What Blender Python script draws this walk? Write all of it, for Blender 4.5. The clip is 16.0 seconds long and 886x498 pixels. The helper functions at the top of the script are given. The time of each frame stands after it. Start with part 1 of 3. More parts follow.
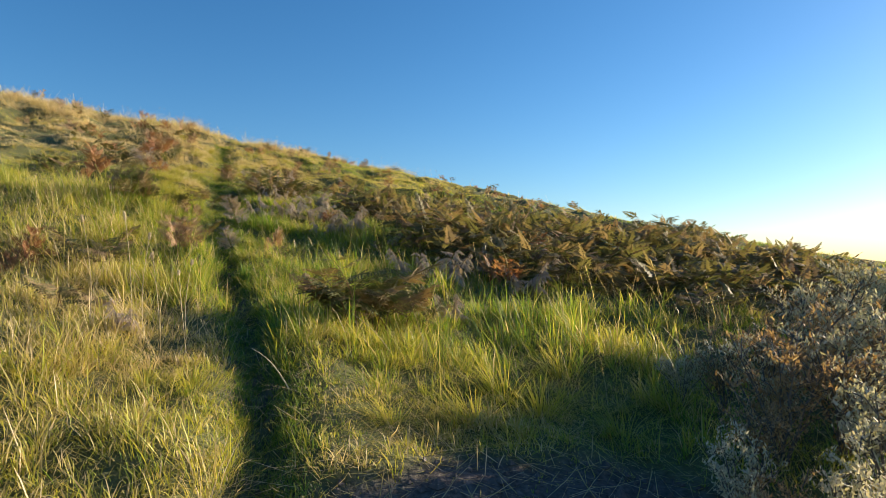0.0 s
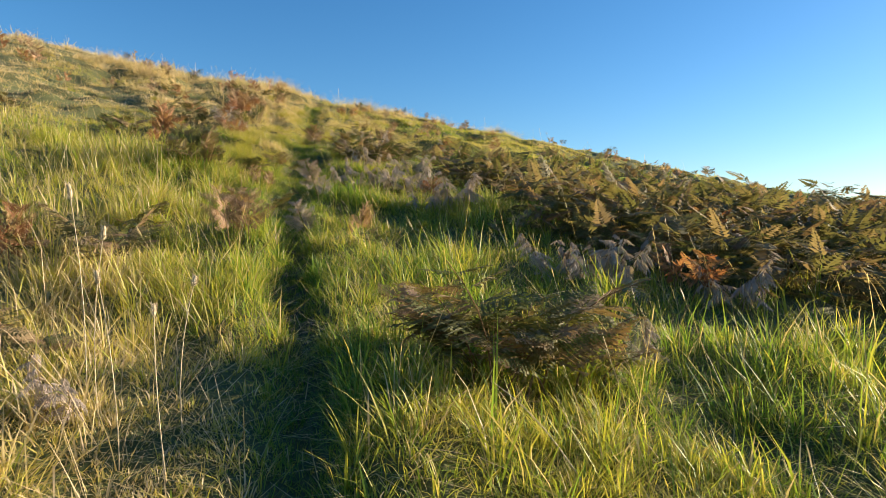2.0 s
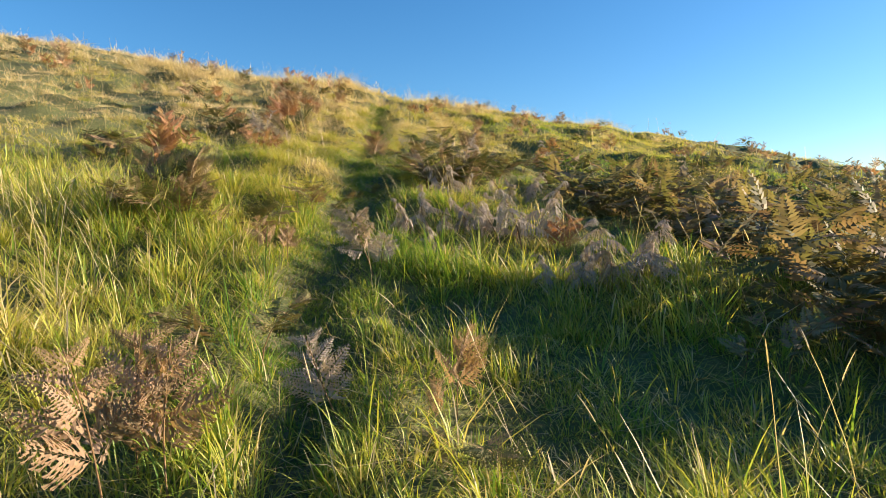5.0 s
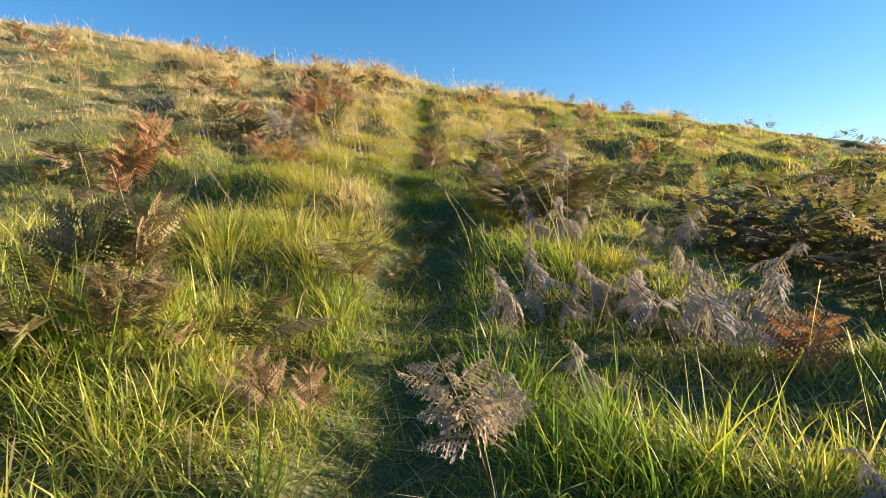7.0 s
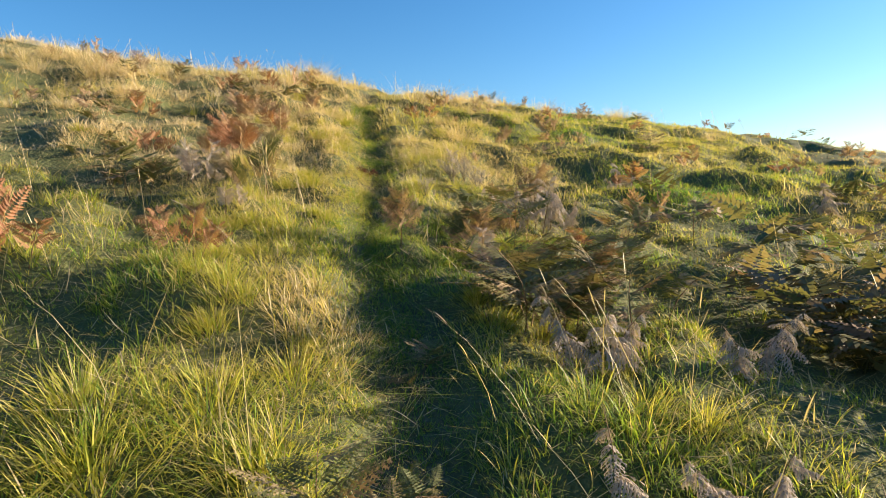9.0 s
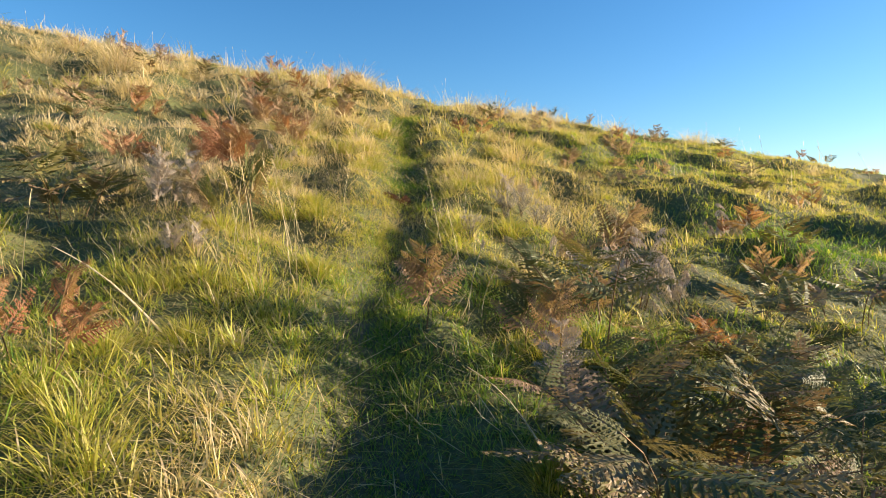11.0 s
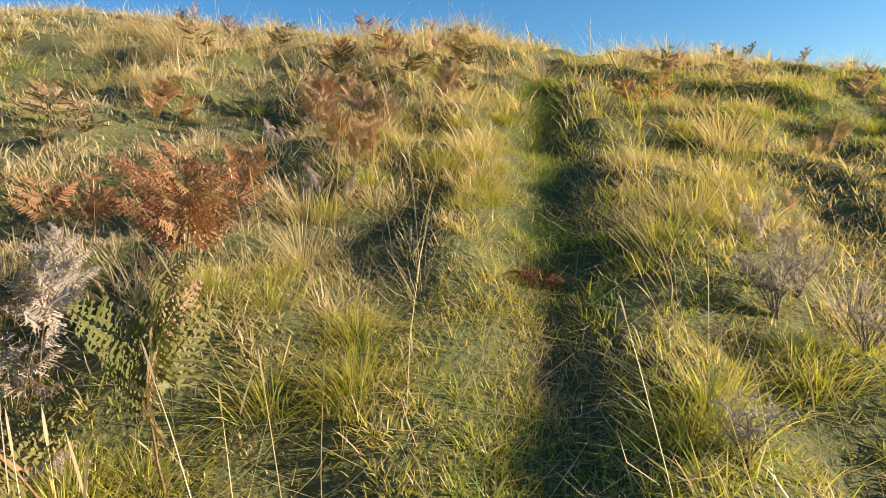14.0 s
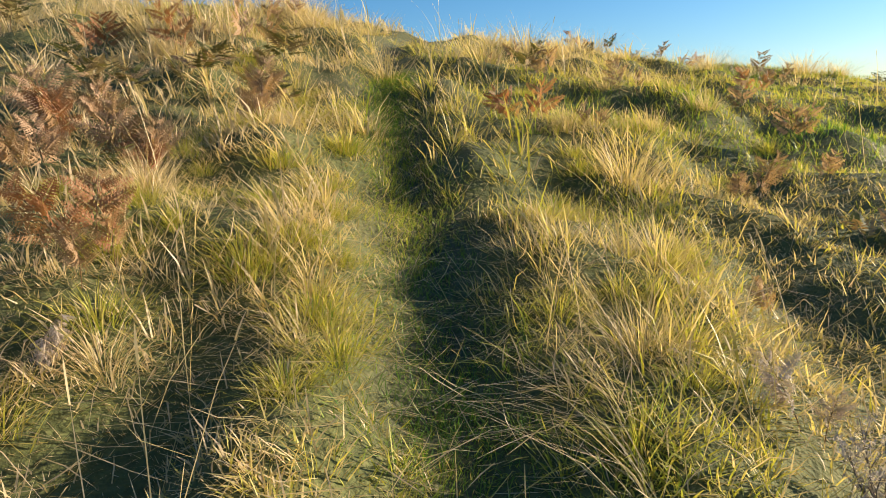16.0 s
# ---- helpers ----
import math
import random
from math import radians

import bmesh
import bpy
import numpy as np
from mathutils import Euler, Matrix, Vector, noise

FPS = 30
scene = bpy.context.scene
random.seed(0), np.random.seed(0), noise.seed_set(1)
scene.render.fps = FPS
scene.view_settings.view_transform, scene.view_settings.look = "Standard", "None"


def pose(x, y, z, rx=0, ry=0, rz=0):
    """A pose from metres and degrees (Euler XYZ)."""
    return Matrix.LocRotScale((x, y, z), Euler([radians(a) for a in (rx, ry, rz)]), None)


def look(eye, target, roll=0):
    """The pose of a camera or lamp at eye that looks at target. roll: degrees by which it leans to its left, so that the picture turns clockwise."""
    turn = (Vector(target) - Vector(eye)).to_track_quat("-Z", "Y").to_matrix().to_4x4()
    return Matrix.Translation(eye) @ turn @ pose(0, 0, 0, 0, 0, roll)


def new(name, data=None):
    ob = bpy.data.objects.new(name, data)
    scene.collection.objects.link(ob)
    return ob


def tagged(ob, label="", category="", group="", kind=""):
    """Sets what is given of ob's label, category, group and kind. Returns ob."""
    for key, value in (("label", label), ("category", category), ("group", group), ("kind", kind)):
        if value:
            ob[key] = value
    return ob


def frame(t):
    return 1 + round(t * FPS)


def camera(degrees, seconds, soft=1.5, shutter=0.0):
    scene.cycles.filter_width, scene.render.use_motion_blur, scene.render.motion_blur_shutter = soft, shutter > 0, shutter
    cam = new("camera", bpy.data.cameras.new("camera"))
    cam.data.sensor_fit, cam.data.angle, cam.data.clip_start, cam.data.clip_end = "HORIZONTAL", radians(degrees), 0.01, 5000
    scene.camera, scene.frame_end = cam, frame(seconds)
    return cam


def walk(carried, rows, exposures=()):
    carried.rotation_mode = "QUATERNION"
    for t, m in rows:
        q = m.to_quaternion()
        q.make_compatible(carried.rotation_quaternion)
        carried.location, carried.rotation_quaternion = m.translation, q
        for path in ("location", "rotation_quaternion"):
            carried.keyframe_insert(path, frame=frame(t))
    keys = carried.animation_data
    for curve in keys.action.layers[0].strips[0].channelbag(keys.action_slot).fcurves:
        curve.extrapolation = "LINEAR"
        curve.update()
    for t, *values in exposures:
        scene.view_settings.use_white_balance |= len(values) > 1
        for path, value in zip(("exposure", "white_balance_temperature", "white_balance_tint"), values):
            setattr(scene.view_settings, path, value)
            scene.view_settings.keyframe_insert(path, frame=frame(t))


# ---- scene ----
cam = camera(71.9, 16.0, 0.8)
METRES, EYE, TILT, LEAN, TURN = 18.0, 1.5, 1.0, 0.0, 0.0
ROWS = [
    (0.0, 0.0, 0.0, 0.0, -0.0, 0.0, -0.0),
    (0.5, -0.0128, 0.0317, 0.0017, -0.41, -1.79, -0.31),
    (1.0, -0.0163, 0.0686, -0.0018, 0.2, -2.94, -0.64),
    (1.5, -0.0217, 0.1061, -0.0015, 3.51, -3.28, -0.78),
    (2.0, -0.0325, 0.1379, 0.0097, 8.68, -3.16, -0.52),
    (2.5, -0.0443, 0.1686, 0.0123, 12.68, -3.35, 0.32),
    (3.0, -0.0566, 0.1982, 0.023, 13.51, -4.36, 1.45),
    (3.5, -0.0689, 0.228, 0.0393, 13.07, -4.77, 2.08),
    (4.0, -0.0736, 0.2629, 0.0433, 13.7, -2.81, 1.53),
    (6.5, -0.1475, 0.4329, 0.0648, 18.04, -5.53, 1.16),
    (7.0, -0.162, 0.4572, 0.0753, 18.29, -4.97, 1.12),
    (7.5, -0.1735, 0.4797, 0.0854, 16.92, -4.13, 1.66),
    (8.0, -0.1828, 0.499, 0.0896, 14.24, -4.64, 2.4),
    (8.5, -0.1944, 0.5165, 0.1029, 11.94, -6.34, 3.15),
    (11.0, -0.2296, 0.6405, 0.1242, 16.55, -4.69, -0.06),
    (11.5, -0.235, 0.6682, 0.1295, 18.02, -6.29, -0.55),
    (12.0, -0.2413, 0.7047, 0.1321, 20.21, -7.54, -0.28),
    (12.5, -0.2549, 0.7372, 0.1397, 23.62, -8.1, 0.45),
    (13.0, -0.2659, 0.7637, 0.147, 27.58, -7.87, 1.64),
    (13.5, -0.2798, 0.7855, 0.153, 29.54, -7.83, 2.86),
    (14.0, -0.2934, 0.8072, 0.1614, 28.77, -8.89, 3.75),
    (14.5, -0.3049, 0.8247, 0.1677, 25.3, -10.93, 4.37),
    (15.0, -0.3189, 0.8434, 0.1779, 19.93, -13.46, 4.61),
    (15.5, -0.3266, 0.8711, 0.1868, 15.71, -13.88, 4.36),
    (16.0, -0.3345, 0.902, 0.1887, 13.65, -12.6, 3.62),
]
walk(cam, [(t, pose(0, 0, EYE, TILT, LEAN, TURN) @ pose(METRES * x, METRES * y, METRES * z, 90 + pitch, roll, yaw)) for t, x, y, z, yaw, pitch, roll in ROWS],
     ((0.0, 1.42), (2.0, 1.55), (4.0, 1.74), (10.0, 1.72), (13.0, 1.57), (16.0, 1.47)))

# ---- world, sun ----
SUN_TURN, SUN_HEIGHT = 64.0, 12.6      # degrees to the right of the first view, degrees above the horizon
world = bpy.data.worlds.new("sky")
scene.world = world
world.use_nodes = True
wn, wl = world.node_tree.nodes, world.node_tree.links
sky = wn.new("ShaderNodeTexSky")
sky.sky_type, sky.sun_disc = "NISHITA", False
sky.sun_elevation, sky.sun_rotation = radians(SUN_HEIGHT), radians(SUN_TURN)
sky.altitude, sky.air_density, sky.dust_density, sky.ozone_density = 30, 1.0, 0.4, 4.2
vivid = wn.new("ShaderNodeHueSaturation")
vivid.inputs["Saturation"].default_value = 1.15
wl.new(sky.outputs[0], vivid.inputs["Color"])
wl.new(vivid.outputs[0], wn["Background"].inputs[0])
wn["Background"].inputs[1].default_value = 0.071

sun_data = bpy.data.lights.new("sun", "SUN")
sun_data.energy, sun_data.angle, sun_data.color = 5.0, radians(0.6), (1.0, 0.80, 0.57)
sun = new("sun", sun_data)
sun_way = Vector((math.sin(radians(SUN_TURN)) * math.cos(radians(SUN_HEIGHT)),
                  math.cos(radians(SUN_TURN)) * math.cos(radians(SUN_HEIGHT)), math.sin(radians(SUN_HEIGHT))))
sun.matrix_world = look(sun_way * 60, (0, 0, 0))

# ---- materials ----


def material(name):
    m = bpy.data.materials.new(name)
    m.use_nodes = True
    n, l = m.node_tree.nodes, m.node_tree.links
    return m, n, l, n["Principled BSDF"]


def ramp(n, stops):
    r = n.new("ShaderNodeValToRGB")
    while len(r.color_ramp.elements) < len(stops):
        r.color_ramp.elements.new(0.5)
    for e, (p, c) in zip(r.color_ramp.elements, stops):
        e.position, e.color = p, (*c, 1)
    return r


def noise_node(n, l, scale, detail=4.0, coords="Object"):
    tc = n.new("ShaderNodeTexCoord")
    t = n.new("ShaderNodeTexNoise")
    t.inputs["Scale"].default_value, t.inputs["Detail"].default_value = scale, detail
    l.new(tc.outputs[coords], t.inputs["Vector"])
    return t


def maths(n, l, op, a, b):
    m = n.new("ShaderNodeMath")
    m.operation = op
    for i, v in enumerate((a, b)):
        if isinstance(v, (int, float)):
            m.inputs[i].default_value = v
        else:
            l.new(v, m.inputs[i])
    return m.outputs[0]


def leafy(name, stops, glow, rough=0.5, driver="tone", spread=0.25, grain=40.0):
    """Thin plant tissue: a coloured surface that lets part of the light through."""
    m, n, l, p = material(name)
    if driver == "tone":
        a = n.new("ShaderNodeAttribute")
        a.attribute_name = "tone"
        value = a.outputs["Fac"]
    else:
        value = n.new("ShaderNodeObjectInfo").outputs["Random"]
    t = noise_node(n, l, grain, 2.0)
    jit = maths(n, l, "MULTIPLY", maths(n, l, "SUBTRACT", t.outputs[0], 0.5), spread)
    r = ramp(n, stops)
    l.new(maths(n, l, "ADD", value, jit), r.inputs[0])
    l.new(r.outputs[0], p.inputs["Base Color"])
    p.inputs["Roughness"].default_value = rough
    p.inputs["Specular IOR Level"].default_value = 0.34
    tr = n.new("ShaderNodeBsdfTranslucent")
    hue = n.new("ShaderNodeMix")
    hue.data_type, hue.blend_type = "RGBA", "MULTIPLY"
    hue.inputs[0].default_value = 1.0
    l.new(r.outputs[0], hue.inputs[6])
    hue.inputs[7].default_value = (1.85, 1.75, 1.0, 1)
    l.new(hue.outputs[2], tr.inputs[0])
    mix = n.new("ShaderNodeMixShader")
    mix.inputs[0].default_value = glow
    l.new(p.outputs[0], mix.inputs[1])
    l.new(tr.outputs[0], mix.inputs[2])
    l.new(mix.outputs[0], n["Material Output"].inputs[0])
    return m


GRASS = leafy("grass_blade", [(0.0, (0.060, 0.150, 0.024)), (0.3, (0.178, 0.262, 0.038)), (0.55, (0.375, 0.355, 0.060)),
                              (0.75, (0.400, 0.330, 0.160)), (1.0, (0.560, 0.460, 0.310))], 0.36)
BRACKEN_GREEN = leafy("bracken_turning", [(0.0, (0.075, 0.095, 0.028)), (0.45, (0.140, 0.132, 0.044)), (0.75, (0.215, 0.165, 0.085)),
                                          (1.0, (0.25, 0.165, 0.095))], 0.18, 0.6, "object", 0.4, 12.0)
BRACKEN_MASS = leafy("bracken_thicket", [(0.0, (0.085, 0.095, 0.034)), (0.4, (0.150, 0.135, 0.060)), (0.7, (0.220, 0.165, 0.100)),
                                         (0.9, (0.150, 0.095, 0.055)), (1.0, (0.25, 0.20, 0.17))], 0.32, 0.68, "tone", 0.3, 12.0)
BRACKEN_GREY = leafy("bracken_dead_grey", [(0.0, (0.27, 0.24, 0.215)), (0.5, (0.35, 0.30, 0.265)), (1.0, (0.36, 0.285, 0.23))], 0.16, 0.8, "object", 0.5, 14.0)
BRACKEN_RUST = leafy("bracken_rust", [(0.0, (0.20, 0.085, 0.040)), (0.5, (0.27, 0.140, 0.072)), (1.0, (0.24, 0.165, 0.075))], 0.32, 0.6, "object", 0.5, 12.0)
BRACKEN_DARK = leafy("bracken_dark_red", [(0.0, (0.085, 0.032, 0.020)), (0.5, (0.13, 0.050, 0.028)), (1.0, (0.17, 0.075, 0.04))], 0.2, 0.7, "object", 0.4, 14.0)
SHRUB_WIRY = leafy("wiry_shrub_leaf", [(0.0, (0.26, 0.24, 0.22)), (0.5, (0.34, 0.31, 0.28)), (1.0, (0.42, 0.38, 0.34))], 0.2, 0.8, "tone", 0.3, 30.0)
BRACKEN_BROWN = leafy("bracken_brown", [(0.0, (0.16, 0.115, 0.060)), (0.5, (0.27, 0.180, 0.105)), (1.0, (0.34, 0.24, 0.17))], 0.28, 0.75, "object", 0.5, 14.0)
SHRUB_LEAF = leafy("silver_shrub_leaf", [(0.0, (0.34, 0.33, 0.22)), (0.5, (0.44, 0.42, 0.30)), (1.0, (0.54, 0.49, 0.37))], 0.2, 0.7, "tone", 0.3, 30.0)
SHRUB_DRY = leafy("dry_shrub_leaf", [(0.0, (0.22, 0.14, 0.07)), (0.5, (0.32, 0.21, 0.11)), (1.0, (0.40, 0.30, 0.17))], 0.25, 0.7, "tone", 0.3, 30.0)


def woody(name, dark, light, scale):
    m, n, l, p = material(name)
    t = noise_node(n, l, scale, 5.0)
    r = ramp(n, [(0.3, dark), (0.7, light)])
    l.new(t.outputs[0], r.inputs[0])
    l.new(r.outputs[0], p.inputs["Base Color"])
    p.inputs["Roughness"].default_value = 0.75
    b = n.new("ShaderNodeBump")
    b.inputs["Strength"].default_value = 0.4
    l.new(t.outputs[0], b.inputs["Height"])
    l.new(b.outputs[0], p.inputs["Normal"])
    return m


STEM = woody("bracken_stem", (0.10, 0.055, 0.02), (0.22, 0.13, 0.05), 30)
TWIG = woody("grey_twig", (0.07, 0.055, 0.045), (0.19, 0.16, 0.13), 40)
CLOD = woody("dark_soil", (0.035, 0.029, 0.027), (0.125, 0.102, 0.092), 25)


def ground_material():
    m, n, l, p = material("hillside_soil_and_thatch")
    fine, broad = noise_node(n, l, 26, 6), noise_node(n, l, 1.3, 4)
    r = ramp(n, [(0.25, (0.040, 0.054, 0.016)), (0.5, (0.085, 0.098, 0.028)), (0.75, (0.160, 0.140, 0.062))])
    l.new(maths(n, l, "ADD", maths(n, l, "MULTIPLY", fine.outputs[0], 0.6), maths(n, l, "MULTIPLY", broad.outputs[0], 0.4)), r.inputs[0])
    earth = ramp(n, [(0.3, (0.036, 0.030, 0.027)), (0.55, (0.085, 0.070, 0.062)), (0.75, (0.16, 0.135, 0.115))])
    l.new(fine.outputs[0], earth.inputs[0])
    a = n.new("ShaderNodeAttribute")
    a.attribute_name = "bare"
    mix = n.new("ShaderNodeMix")
    mix.data_type = "RGBA"
    l.new(a.outputs["Fac"], mix.inputs[0])
    l.new(r.outputs[0], mix.inputs[6])
    l.new(earth.outputs[0], mix.inputs[7])
    l.new(mix.outputs[2], p.inputs["Base Color"])
    p.inputs["Roughness"].default_value = 0.95
    b = n.new("ShaderNodeBump")
    b.inputs["Strength"].default_value, b.inputs["Distance"].default_value = 0.8, 0.03
    l.new(fine.outputs[0], b.inputs["Height"])
    l.new(b.outputs[0], p.inputs["Normal"])
    return m


# ---- the lie of the land ----
rng = np.random.default_rng(7)


def cells(ix, iy, seed):
    k = (ix * 374761393 + iy * 668265263 + seed * 97531357) & 0xFFFFFFFF
    k = ((k ^ (k >> 13)) * 1274126177) & 0xFFFFFFFF
    return ((k ^ (k >> 16)) & 0xFFFF) / 65535.0


def lumps(x, y, size, seed):
    """Smooth value noise of 0 to 1 with bumps about that many metres across."""
    u, v = np.asarray(x, float) / size, np.asarray(y, float) / size
    iu, iv = np.floor(u).astype(np.int64), np.floor(v).astype(np.int64)
    fu, fv = u - iu, v - iv
    fu, fv = fu * fu * (3 - 2 * fu), fv * fv * (3 - 2 * fv)
    a, b = cells(iu, iv, seed), cells(iu + 1, iv, seed)
    c, d = cells(iu, iv + 1, seed), cells(iu + 1, iv + 1, seed)
    return (a * (1 - fu) + b * fu) * (1 - fv) + (c * (1 - fu) + d * fu) * fv


def below(v, limit, k):
    return limit - k * np.logaddexp(0, (limit - v) / k)


def step(v, lo, hi):
    s = np.clip((v - lo) / (hi - lo), 0, 1)
    return s * s * (3 - 2 * s)


def path_x(y):
    """The trodden path's middle line, which winds up the slope to the crest."""
    y = np.asarray(y, float)
    return np.interp(y, (-8, 0, 3, 4.5, 5.6, 7.3, 8.1, 10.2, 11.5, 12.9, 14.7, 16.7, 18, 19, 20.3, 21.8, 24, 28),
                     (1.0, 0.15, -0.86, -1.31, -1.85, -2.5, -2.87, -3.82, -4.2, -4.62, -5.42, -6.1, -6.48, -6.85, -7.32, -7.92, -8.5, -8.9))


def off_path(x, y):
    return (np.asarray(x, float) - path_x(y)) * 0.93 + 0.26 * (lumps(x, y, 0.75, 11) - 0.5) + 0.14 * (lumps(x, y, 0.3, 12) - 0.5)


def path_half(y):
    """Half the path's trodden width: a narrow rut below, a broad grassy tread half way up."""
    return 0.14 + 0.06 * step(y, 14, 16.5) + 0.26 * np.exp(-((np.asarray(y, float) - 11.2) / 2.0) ** 2)


def hill(x, y):
    x, y = np.asarray(x, float), np.asarray(y, float)
    xe = below(x, 6.5, 1.5)
    xl = -below(-xe, 21, 1.5)
    crest = 25.9 + 4.3 * (1 + np.tanh((x + 7) / 4.5))
    ye = -below(-below(y, crest, 1.5), 4.0, 1.0)
    a, b = xl / 10, ye / 10
    z = (-0.142 - 0.825 * a + 1.446 * b + 0.673 * a * a - 0.282 * a * b + 0.315 * b * b - 0.081 * b ** 3
         - 0.034 * a * b * b - 0.121 * a * a * b)
    z = z + 0.4 * np.exp(-((x - 0.5) ** 2 / 40 + (y - 31) ** 2 / 60))
    z = z + 0.28 * np.exp(-((x + 11) ** 2 / 14 + (y - 23.5) ** 2 / 10))
    z = z + 0.33 * np.exp(-((x + 7.5) ** 2 / 40 + (y - 26) ** 2 / 16))
    fall = below(x - xe, 70, 8)
    over = below(np.maximum(y - ye, 0), 120, 10)
    return z - 0.17 * fall - 0.10 * over


def bare_soil(x, y):
    """1 on the dark scraped soil at the foot of the slope."""
    w = (lumps(x, y, 0.4, 21) - 0.5) * 0.5
    r = np.hypot((x - 0.75) / 1.45, (y - 2.3) / 1.45)
    return 1 - step(r + w, 0.85, 1.12)


def ground_z(x, y):
    d = off_path(x, y)
    rough = 0.35 + 0.65 * step(np.abs(d), 0.2, 0.7)
    z = hill(x, y)
    z = z + rough * (0.20 * (lumps(x, y, 1.6, 3) - 0.5) + (0.17 + 0.13 * step(y, 11.5, 14)) * (lumps(x, y, 0.62, 4) - 0.5) + (0.05 + 0.05 * step(y, 11, 15)) * (lumps(x, y, 0.25, 5) - 0.5))
    z = z - (0.15 - 0.08 * step(y, 8, 11)) * np.exp(-(d / path_half(y)) ** 2) + 0.07 * np.exp(-((d - 0.45) / 0.22) ** 2) + 0.05 * np.exp(-((d + 0.40) / 0.16) ** 2)
    z = z + 0.17 * np.exp(-((d + 1.35) / 0.85) ** 2) * step(y, 7, 10) * (1 - step(y, 19, 22))
    return z - 0.05 * bare_soil(x, y) * (0.5 + lumps(x, y, 0.18, 22))


def gz(x, y):
    return float(ground_z(np.array([x]), np.array([y]))[0])


def mesh_from(name, verts, faces_flat, sizes, mat, smooth=True, **attributes):
    me = bpy.data.meshes.new(name)
    verts, faces_flat, sizes = np.asarray(verts, np.float32), np.asarray(faces_flat, np.int32), np.asarray(sizes, np.int32)
    me.vertices.add(len(verts))
    me.vertices.foreach_set("co", verts.ravel())
    me.loops.add(len(faces_flat))
    me.loops.foreach_set("vertex_index", faces_flat)
    me.polygons.add(len(sizes))
    me.polygons.foreach_set("loop_start", np.concatenate(([0], np.cumsum(sizes)[:-1])).astype(np.int32))
    me.polygons.foreach_set("use_smooth", np.full(len(sizes), smooth))
    for key, value in attributes.items():
        at = me.attributes.new(key, "FLOAT", "POINT")
        at.data.foreach_set("value", np.asarray(value, np.float32))
    me.update(calc_edges=True)
    me.validate()
    me.materials.append(mat)
    return me


def spaced(lo, hi, fine, reach):
    mid = list(np.arange(lo, hi, fine))
    left, right, s = [], [], fine
    while s < reach:
        s *= 1.22
        left.append((left[-1] if left else lo) - s)
        right.append((right[-1] if right else mid[-1]) + s)
    return np.array(left[::-1] + mid + right)


def build_ground():
    xs, ys = spaced(-13, 7, 0.13, 500), spaced(-1, 27, 0.13, 500)
    gx, gy = np.meshgrid(xs, ys)
    gx, gy = gx.ravel(), gy.ravel()
    v = np.stack([gx, gy, ground_z(gx, gy)], -1)
    nx, ny = len(xs), len(ys)
    i = (np.arange(ny - 1)[:, None] * nx + np.arange(nx - 1)[None]).ravel()
    f = np.stack([i, i + 1, i + nx + 1, i + nx], -1).ravel()
    trod = np.exp(-(off_path(gx, gy) / 0.2) ** 2) * (0.1 + 0.6 * lumps(gx, gy, 0.7, 8))
    me = mesh_from("ground", v, f, np.full(len(i), 4), ground_material(), bare=np.clip(np.maximum(trod, bare_soil(gx, gy)), 0, 1))
    tagged(new("ground", me), "grassy coastal hillside with a trodden path winding up", "ground", kind="structure")


build_ground()

# ---- grass ----


def blades(x, y, z, az, length, width, lean, bend, tone, fine):
    """Tapering, bending leaves as one mesh. fine: three joints, False: two, None: a plain spike."""
    n = len(x)
    levels = ((0, 0.75), (0.35, 1.0), (0.72, 0.75)) if fine else ((0, 0.8), (0.5, 1.0))
    levels = ((0, 1.0),) if fine is None else levels
    tw = az + np.pi / 2 + rng.normal(0, 0.5, n)
    wx, wy = np.cos(tw) * width / 2, np.sin(tw) * width / 2
    rows, tones = [], []
    for s, w in (*levels, (1.0, None)):
        out = length * (lean * s + bend * s * s)
        up = length * s * np.clip(1 - 0.42 * (lean + bend * s) ** 2, 0.02, 1)
        px, py, pz = x + np.cos(az) * out, y + np.sin(az) * out, z + up
        tv = tone + 0.12 * (s - 0.4)
        if w is None:
            rows.append(np.stack([px, py, pz], -1))
            tones.append(tv)
        else:
            rows += [np.stack([px - wx * w, py - wy * w, pz], -1), np.stack([px + wx * w, py + wy * w, pz], -1)]
            tones += [tv, tv]
    k = len(rows)
    v = np.stack(rows, 1).reshape(-1, 3)
    t = np.stack(tones, 1).ravel()
    base = np.arange(n)[:, None] * k
    cols, sizes = [], []
    for j in range(len(levels) - 1):
        cols += [2 * j, 2 * j + 1, 2 * j + 3, 2 * j + 2]
        sizes.append(4)
    cols += [k - 3, k - 2, k - 1]
    sizes.append(3)
    return v, (base + np.array(cols)[None]).ravel(), np.tile(sizes, n), t


def join(name, sets, mat):
    v, f, s, t, off = [], [], [], [], 0
    for a, b, c, d in sets:
        v.append(a), f.append(b + off), s.append(c), t.append(d)
        off += len(a)
    return mesh_from(name, np.concatenate(v), np.concatenate(f), np.concatenate(s), mat, tone=np.clip(np.concatenate(t), 0, 1))


LINE_Y = np.linspace(1.0, 16.2, 60)
LINE_X = path_x(LINE_Y)


def from_walk(x, y):
    best = np.full(len(x), 1e9)
    for a, b in zip(LINE_X, LINE_Y):
        best = np.minimum(best, (x - a) ** 2 + (y - b) ** 2)
    return np.sqrt(best)


